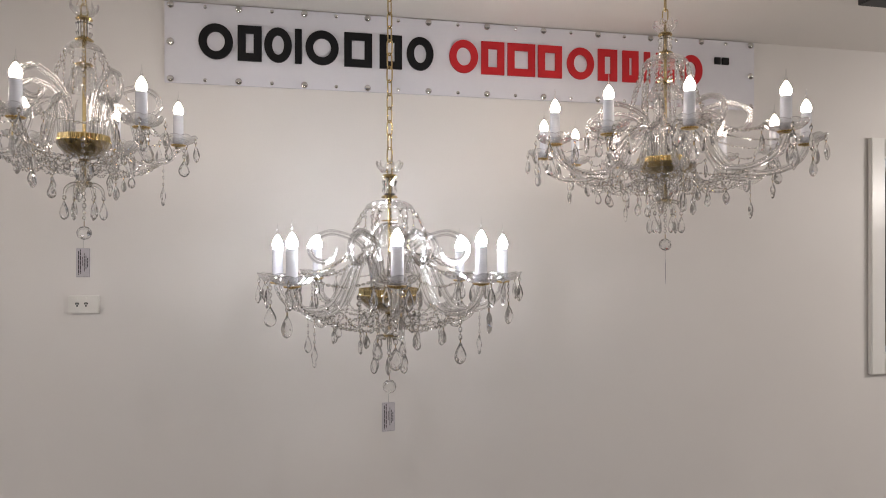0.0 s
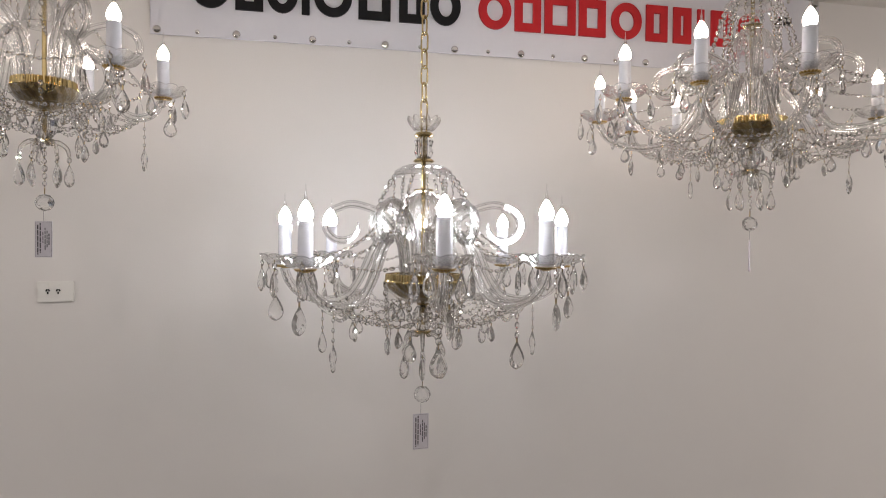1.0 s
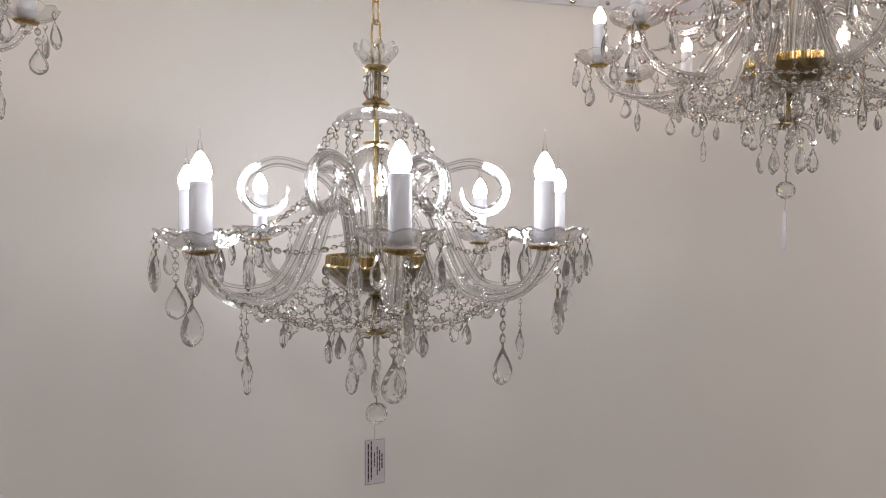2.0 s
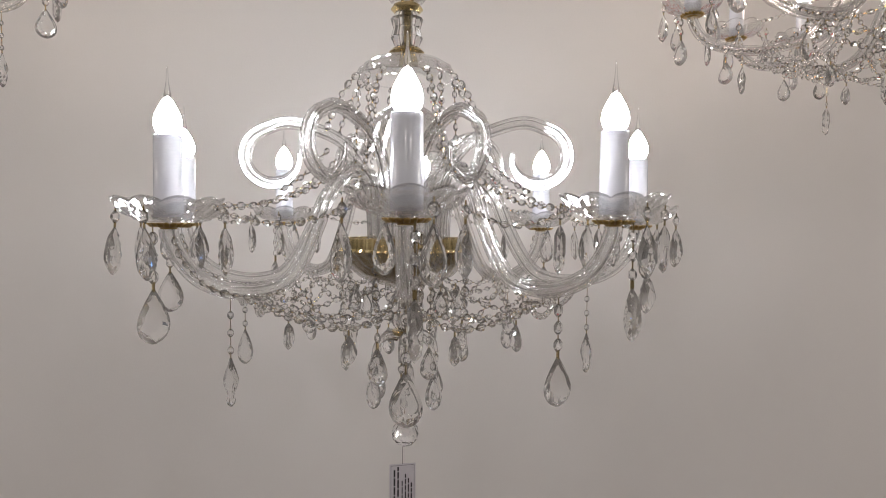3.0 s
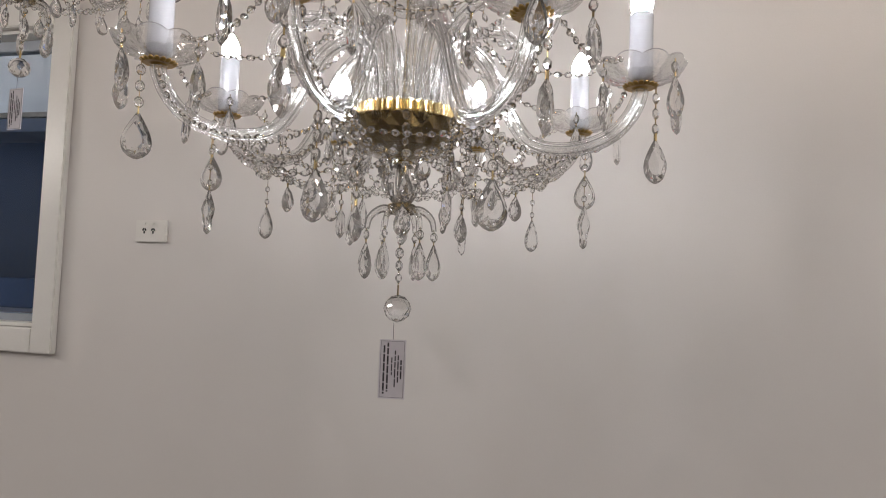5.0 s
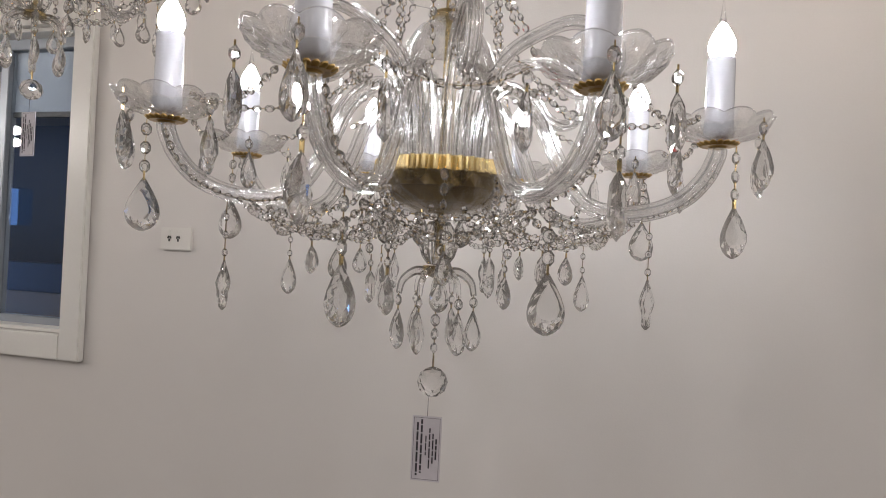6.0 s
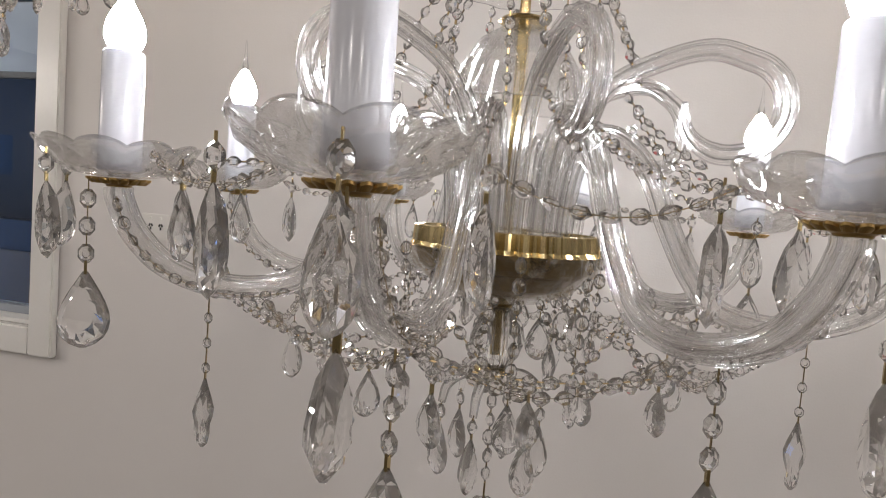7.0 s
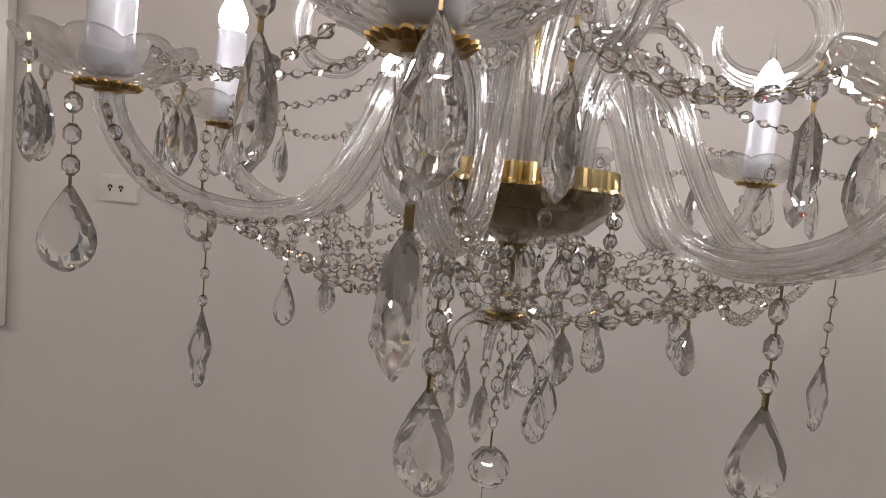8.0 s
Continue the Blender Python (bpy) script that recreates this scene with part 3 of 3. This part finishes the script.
def chandelier(label, x, y, zb, radius, arms, cup, dome, ball_z, bulbs, scrolls=6, scroll_turn=0.0, detail=1.0, shift={}, scroll_shift={}, bowl_wide=1.0, under_kinds=("almond_short", "icicle_short", "icicle"), faces={}, low_faces={}, rim_turn={}, cap_drop="pear_mid", slim=1.0):
    """A glass-arm chandelier on a chain. zb: the bowl's rim; radius: of the candles; arms: their angles; cup: height of the
    arms' brass caps over the rim; dome: height of the glass canopy over the rim; ball_z: bottom of the lowest ball."""
    top = tagged(new("chandelier"), label, "chandelier", "showroom chandeliers")
    top.location = (x, y, zb)
    rnd = random.Random(int(radius * 1000) + len(arms))
    wide = (radius - 0.10) / 0.18
    beads = bmesh.new()

    def rr(r):
        return r if r < 0.1 else 0.1 + (r - 0.1) * wide
    # stem and brass
    bm = bmesh.new()
    lathe(bm, [(0.0, -0.10), (0.0042, -0.10), (0.0042, dome + 0.05), (0.0, dome + 0.05)], 12)
    part("rod", bm, GOLD, top, "thin brass rod", smooth=False)
    bm = bmesh.new()

    def scallop(a, i, r, z):
        return (r * (1 + 0.04 * math.cos(36 * a)), z)
    lathe(bm, [(0.060, -0.018), (0.073, -0.018), (0.0715, -0.015), (0.0705, -0.003), (0.068, -0.0025), (0.0665, -0.014), (0.060, -0.018)], 216, scallop)
    part("crown", bm, GOLD, top, "scalloped brass crown", m=Matrix.Diagonal((bowl_wide, bowl_wide, 1, 1)))
    bm = bmesh.new()
    lathe(bm, [(0.0, -0.013), (0.066, -0.0135), (0.071, -0.018), (0.065, -0.032), (0.047, -0.046), (0.024, -0.0545), (0.0, -0.056)], 32, lambda a, i, r, z: (r * (1 + (0.035 if (int(round(a / (2 * math.pi) * 32)) + i) % 2 else -0.035) * (2 <= i <= 5)), z))
    bowl = part("bowl", bm, DIM_BRASS, top, "brass bowl under cut glass", m=Matrix.Diagonal((bowl_wide, bowl_wide, 1, 1)))
    bm = bmesh.new()

    def cuts(a, i, r, z):
        k = int(round(a / (2 * math.pi) * 32))
        return (r + (0.0022 if (k + i) % 2 else -0.0010) * (1 < i < 6), z)
    lathe(bm, [(0.0745, -0.0185), (0.0775, -0.0185), (0.0765, -0.022), (0.070, -0.034), (0.053, -0.049), (0.028, -0.0585), (0.012, -0.061), (0.012, -0.058), (0.026, -0.0555), (0.0505, -0.0468), (0.0675, -0.0325), (0.0735, -0.0215), (0.0745, -0.0185)], 32, cuts)
    part("glass_bowl", bm, DISH, bowl, "cut glass bowl")
    # lower stem: glass bulb, brass disc, leaf ring
    low = ball_z - zb
    bm = bmesh.new()
    lathe(bm, [(0.005, -0.064), (0.012, -0.066), (0.020, -0.078), (0.0225, -0.090), (0.018, -0.104), (0.012, -0.112), (0.005, -0.113), (0.005, -0.064)], 16)
    part("stem_glass", bm, CRYSTAL, top)
    bm = bmesh.new()
    lathe(bm, [(0.0, -0.1135), (0.0155, -0.1135), (0.0168, -0.115), (0.0168, -0.118), (0.0155, -0.1195), (0.0, -0.1195)], 32)
    part("disc", bm, GOLD, top, "turned brass disc", smooth=False)
    bm = bmesh.new()
    lathe(bm, [(0.0, -0.061), (0.011, -0.061), (0.012, -0.0625), (0.011, -0.064), (0.0, -0.064)], 24)
    part("washer", bm, GOLD, top, "small brass washer")
    for k in range(6):
        a = radians(60 * k + 20)
        bm = bmesh.new()
        line = spline([(0.010, 0, -0.121), (0.024, 0, -0.120), (0.037, 0, -0.130), (0.041, 0, -0.145)], 6)
        tube(bm, line, 0.0048, 8, 4, 0.2, taper=lambda f: 1.0 - 0.45 * f)
        leaf = part("leaf_arm", bm, CRYSTAL, top, "small cut glass leaf", m=Matrix.Rotation(a, 4, "Z"))
        hang(MESH["rim_drop"], top, Matrix.Rotation(a, 4, "Z") @ pose(0.041, 0, -0.144, 0, 0, rnd.uniform(-50, 50)))
    line = [Vector((0, 0, -0.12)), Vector((0, 0, low + 0.046))]
    strand_into(beads, line, 0.0062, 0.003)
    link_mesh("crystal_ball", MESH["ball"], top, Matrix.Translation((0, 0, low + 0.0336)), "round clear cut crystal ball")
    # canopy, neck and finial
    bm = bmesh.new()

    def ripple(a, i, r, z):
        return (r * (1 + 0.04 * math.cos(12 * a) * (r > 0.04)), z)
    shell(bm, [(0.058 * slim, dome - 0.026), (0.054 * slim, dome - 0.016), (0.040 * slim, dome - 0.0065), (0.02, dome - 0.0025), (0.006, dome - 0.0012)], 0.0022, 48, ripple)
    part("canopy", bm, DISH, top, "clear glass canopy dish", smooth=True)
    bm = bmesh.new()
    lathe(bm, [(0.0, dome + 0.0005), (0.017, dome + 0.0005), (0.021, dome + 0.003), (0.017, dome + 0.007), (0.0, dome + 0.007)], 32)
    part("collar", bm, GOLD, top, "turned brass collar")
    bm = bmesh.new()
    lathe(bm, [(0.0, dome + 0.049), (0.015, dome + 0.049), (0.019, dome + 0.053), (0.016, dome + 0.058), (0.008, dome + 0.0595), (0.0, dome + 0.06)], 32)
    part("collar", bm, GOLD, top, "turned brass collar")
    bm = bmesh.new()
    lathe(bm, [(0.005, dome + 0.0075), (0.013, dome + 0.0075), (0.019, dome + 0.02), (0.016, dome + 0.031), (0.0195, dome + 0.042), (0.014, dome + 0.0485), (0.005, dome + 0.0485), (0.005, dome + 0.0075)], 12)
    part("neck_glass", bm, CRYSTAL, top)
    link_mesh("finial", MESH["finial"], top, Matrix.Translation((0, 0, dome + 0.0605)), "flared pressed glass finial")
    # inner bell on the rod
    mid = dome * 0.74
    bm = bmesh.new()
    shell(bm, [(0.054 * slim, mid - 0.062), (0.046 * slim, mid - 0.036), (0.034 * slim, mid - 0.014), (0.019, mid - 0.004), (0.006, mid - 0.0012)], 0.0022, 48, ripple)
    part("bell", bm, DISH, top, "clear glass bell", smooth=True)
    bm = bmesh.new()
    lathe(bm, [(0.0, mid + 0.0005), (0.018, mid + 0.0005), (0.020, mid + 0.002), (0.018, mid + 0.004), (0.0, mid + 0.004)], 32)
    part("disc", bm, GOLD, top, "turned brass disc")
    # arms
    cz = cup
    arm_line = spline([(rr(r), 0, z) for r, z in ((0.046, -0.011), (0.047, 0.022), (0.053, 0.055), (0.067, 0.074), (0.085, 0.071), (0.107, 0.048), (0.123, 0.012), (0.141, -0.022), (0.160, -0.044), (0.190, -0.0525), (0.222, -0.050), (0.251, -0.038), (0.270, -0.018), (0.279, cz - 0.012), (0.280, cz - 0.0045))], 6)
    bm = bmesh.new()
    arm_mesh = mesh_of("arm", tube(bm, arm_line, 0.0078, 64, 8, 0.11, 2.0, bore=0.6), TUBE, smooth=True)
    bm = bmesh.new()
    cx, ccz, cr = rr(0.157), 0.092, 0.0325
    loop = [(cx + cr * (1 - 0.08 * max(0, 70 - d) / 300) * math.cos(radians(d)), 0, ccz + cr * (1 - 0.08 * max(0, 70 - d) / 300) * math.sin(radians(d))) for d in range(75, -190, -24)]
    scroll_line = spline([(0.038, 0, -0.011), (0.041, 0, 0.035), (0.052, 0, 0.080), (0.076, 0, 0.110), (rr(0.112), 0, 0.126), (rr(0.142), 0, 0.131)] + loop, 5)
    scroll_mesh = mesh_of("scroll", tube(bm, scroll_line, 0.0068, 64, 8, 0.11, 2.2, bore=0.6, taper=lambda f: 1.0 if f < 0.8 else 1.0 - 0.75 * (f - 0.8) / 0.2), TUBE, smooth=True)
    under = [Vector((p.x, 0.0115, p.z - 0.004)) for p in arm_line[int(len(arm_line) * 0.98):int(len(arm_line) * 0.58):-1]]
    for i, deg in enumerate(arms):
        dr, dz = shift[i] if i in shift else (0.0, 0.0)
        spin = Matrix.Rotation(radians(deg), 4, "Z") @ Matrix.Translation((dr, 0, dz))
        arm = link_mesh("arm", arm_mesh, top, spin, "clear fluted glass arm with a candle")
        at = Matrix.Translation((radius, 0, cz))
        link_mesh("cap", MESH["cap"], arm, at, "petalled brass cap")
        link_mesh("bobeche", MESH["bobeche"], arm, at @ pose(0, 0, 0.0015, 0, 0, rnd.uniform(0, 45)), "scalloped clear glass drip dish")
        link_mesh("sleeve", MESH["sleeve"], arm, at @ Matrix.Translation((0, 0, 0.004)), "white candle sleeve")
        link_mesh("bulb", MESH["bulb_" + bulbs], arm, at @ Matrix.Translation((0, 0, -0.0055)), "lit clear flame-tip candle bulb")
        for k in range(4):
            a = radians(90 * k + (rim_turn[i] if i in rim_turn else 45) + rnd.uniform(-7, 7))
            spot = at @ Matrix.Translation((0.0500 * math.cos(a), 0.0500 * math.sin(a), 0.0145))
            hang(MESH["rim_drop"], top, spin @ spot @ pose(0, 0, 0, rnd.uniform(-3, 3), rnd.uniform(-3, 3), math.degrees(a) + 90 + rnd.uniform(-35, 35)))
        hang(MESH[cap_drop], top, spin @ at @ pose(0.016, 0.006, -0.001, 0, 0, faces[i] if i in faces else rnd.uniform(-45, 45)), "large pear crystal on a string of beads")
        low_kind = under_kinds[i % len(under_kinds)]
        hang(MESH[low_kind], top, spin @ pose(rr(0.222 if "almond" not in low_kind else 0.207), 0, -0.060, 0, 0, low_faces[i] if i in low_faces else rnd.uniform(-40, 40)), "large pear crystal" if "pear" in low_kind else "slim cut crystal")
        if detail > 1 and i in (1, 2, 3):
            fine_strand([spin @ p for p in under], 0.0043, 0.0040, top)
        else:
            strand_into(beads, [spin @ p for p in under], 0.0043, 0.0040)
    for k in range(scrolls):
        turn, dr = scroll_shift[k] if k in scroll_shift else (0.0, 0.0)
        link_mesh("scroll", scroll_mesh, top, Matrix.Rotation(radians(360 * k / scrolls + scroll_turn + turn), 4, "Z") @ Matrix.Translation((dr, 0, 0)), "clear glass scroll")
    # strands of beads
    n = len(arms)

    def polar(r, deg, z):
        return Vector((r * math.cos(radians(deg)), r * math.sin(radians(deg)), z))
    order = sorted(a % 360 for a in arms)
    for k, a in enumerate(order):
        b = order[(k + 1) % n] + (360 if k == n - 1 else 0)
        # rim of dish to rim of dish
        pa = polar(radius, a, cz + 0.016) + 0.0465 * (polar(radius, b, 0) - polar(radius, a, 0)).normalized()
        pb = polar(radius, b, cz + 0.016) - 0.0465 * (polar(radius, b, 0) - polar(radius, a, 0)).normalized()
        if detail > 1:
            fine_strand(sag(pa, pb, 0.016), 0.0045, 0.0040, top)
        else:
            strand_into(beads, sag(pa, pb, 0.016), 0.0045, 0.0040)
        # low swags from arm to arm, and from arm to bowl
        u1, u2 = polar(rr(0.185), a, -0.062), polar(rr(0.185), b, -0.062)
        if detail > 1:
            fine_strand(sag(u1, u2, 0.024), 0.0052, 0.0040, top)
        else:
            strand_into(beads, sag(u1, u2, 0.024), 0.0052, 0.0040)
        strand_into(beads, sag(polar(rr(0.20), a, -0.06), polar(0.045, a + 8, -0.050), 0.034), 0.0052, 0.0040)
        strand_into(beads, sag(polar(rr(0.205), a, -0.062), polar(rr(0.205), b, -0.062), 0.010), 0.0042, 0.0040)
        strand_into(beads, sag(polar(rr(0.150), a, -0.046), polar(rr(0.150), b, -0.046), 0.044), 0.0042, 0.0040)
        m = (a + b) / 2
        hang(MESH["small"], top, Matrix.Translation(polar(rr(0.150) * math.cos(radians((b - a) / 2)), m, -0.094)) @ pose(0, 0, 0, 0, 0, rnd.uniform(0, 180)))
        # from the arm's shoulder out to its dish, and along the scrolls
        strand_into(beads, sag(polar(0.084, a + 5, 0.083), polar(radius - 0.05, a, cz + 0.018), 0.016), 0.0046, 0.0040)
        strand_into(beads, sag(polar(0.092, m, 0.100), polar(rr(0.15), m + 6, 0.050), 0.006), 0.0042, 0.0036)
        # canopy to scroll
        strand_into(beads, sag(polar(0.056 * slim, m, dome - 0.026), polar(0.096 * slim, m, 0.118), -0.012), 0.0054, 0.0042)
        strand_into(beads, sag(polar(0.056 * slim, a, dome - 0.026), polar(0.060 * slim, a + 4, 0.085), -0.008), 0.0047, 0.0040)
        # hanging strings round the bowl, each with a drop
        tip = -0.105 if k % 2 else -0.085
        if detail > 1:
            fine_strand([polar(0.079, m, -0.016), polar(0.075, m, tip)], 0.0058, 0.0040, top)
        else:
            strand_into(beads, [polar(0.079, m, -0.016), polar(0.075, m, tip)], 0.0058, 0.0040)
        front = detail > 1 and abs((m + 115 + 180) % 360 - 180) < 16
        hang(MESH["pear_mid" if front else "almond_short" if k % 2 else "icicle_short"], top, Matrix.Translation(polar(0.073, m, tip)) @ pose(0, 0, 0, 0, 0, rnd.uniform(0, 180)))
        hang(MESH["small"], top, Matrix.Translation(polar(0.060, a, -0.058)) @ pose(0, 0, 0, 0, 0, rnd.uniform(0, 180)))
    tagged(link_mesh("bead_garland", mesh_of("bead_garland", beads, CRYSTAL, PIN), top, None, "strings of cut crystal beads on brass pins"), kind="stuff")
    # hanging chain and ceiling hook
    hook = part("hook", lathe(bmesh.new(), [(0.0, 0.0), (0.028, 0.0), (0.03, -0.004), (0.018, -0.012), (0.006, -0.02), (0.0, -0.02)], 24), GOLD, top, "brass ceiling cup", m=Matrix.Translation((0, 0, CEIL - zb)))
    z = dome + 0.072
    k = 0
    while z < CEIL - zb - 0.02:
        link_mesh("link", MESH["link"], hook, Matrix.Translation((0, 0, z - (CEIL - zb))) @ pose(0, 0, 0, 0, 0, 45 + 90 * (k % 2) + rnd.uniform(-8, 8)))
        z += 0.0325
        k += 1
    return top


chandelier("eight-arm clear crystal chandelier with lit cool white candles", 0.198, 1.678, 1.678, 0.277, (172.5, -143.5, -93.3, -52.2, -7, 36, 81, 128), 0.014, 0.213, 1.4215, "cool", 6, -2.5, 2.0,
           {0: (-0.011, -0.002), 1: (0, -0.001), 2: (0.006, 0.0045), 3: (0.001, 0.004), 4: (-0.002, -0.001), 5: (-0.021, -0.006)}, {0: (-14, 0.0), 1: (-15, 0.0), 5: (-5, -0.018)},
           under_kinds=("almond", "icicle", "pear_long", "pear_long", "icicle", "almond", "icicle", "almond"), faces={1: 5, 2: 4, 4: 40}, low_faces={2: 80, 3: 65}, rim_turn={2: 24, 3: 58}, cap_drop="pear")
chandelier("large clear crystal chandelier with lit warm candles and brass bowl", 0.947, 1.713, 2.017, 0.335, (-172, -142, -112, -71, -31, 0, 30, 58, 86, 112, 144), 0.016, 0.276, 1.765, "warm", 8, 10.0)
chandelier("small clear crystal chandelier with lit warm candles and brass bowl", -0.520, 1.809, 2.044, 0.217, (-106, -41, 28, 88, 146, 197), -0.004, 0.222, 1.791, "warm", 5, 25.0, bowl_wide=0.76, slim=0.72)


# ---- hanging tags ----
def tag(x, y, z_top, z_string, turn, lines, w=0.033, h=0.070):
    top = tagged(new("price_tag"), "small pale printed card hanging on a thread", "tag", "price tags")
    top.matrix_basis = pose(x, y, z_top, 0, 0, turn)
    part("card", box(bmesh.new(), -w / 2, w / 2, -0.0004, 0.0004, -h, 0), CARD, top)
    part("thread", lathe(bmesh.new(), [(0.0, -0.002), (0.0003, -0.002), (0.0003, z_string - z_top), (0.0, z_string - z_top)], 6), INK, top)
    b = bmesh.new()
    e = 0.0016
    for q in ((-w / 2 + e, w / 2 - e, -e - 0.0003, -e), (-w / 2 + e, w / 2 - e, -h + e, -h + e + 0.0003), (-w / 2 + e, -w / 2 + e + 0.0003, -h + e, -e), (w / 2 - e - 0.0003, w / 2 - e, -h + e, -e)):
        box(b, q[0], q[1], -0.0007, -0.0005, q[2], q[3])
    part("border_line", b, INK, top)
    rnd = random.Random(5)
    for xx, ww, z0, z1 in lines:
        z = z0
        while z < z1 - 0.02:
            z_end = min(z + rnd.uniform(0.07, 0.16), z1)
            part("text_bar", box(bmesh.new(), -w / 2 + xx - ww / 2, -w / 2 + xx + ww / 2, -0.0008, -0.0005, -h * z_end, -h * z), INK, top)
            z = z_end + 0.018


TEXT = ((0.006, 0.0021, 0.10, 0.92), (0.0105, 0.0021, 0.05, 0.88), (0.0155, 0.0013, 0.30, 0.60), (0.0195, 0.0015, 0.18, 0.80), (0.0232, 0.0015, 0.26, 0.72), (0.0268, 0.0018, 0.34, 0.66))
tag(0.195, 1.676, 1.401, 1.4215, 6, TEXT, 0.032)
tag(0.947, 1.713, 1.745, 1.767, 58, TEXT)
tag(-0.522, 1.809, 1.772, 1.793, -8, TEXT)
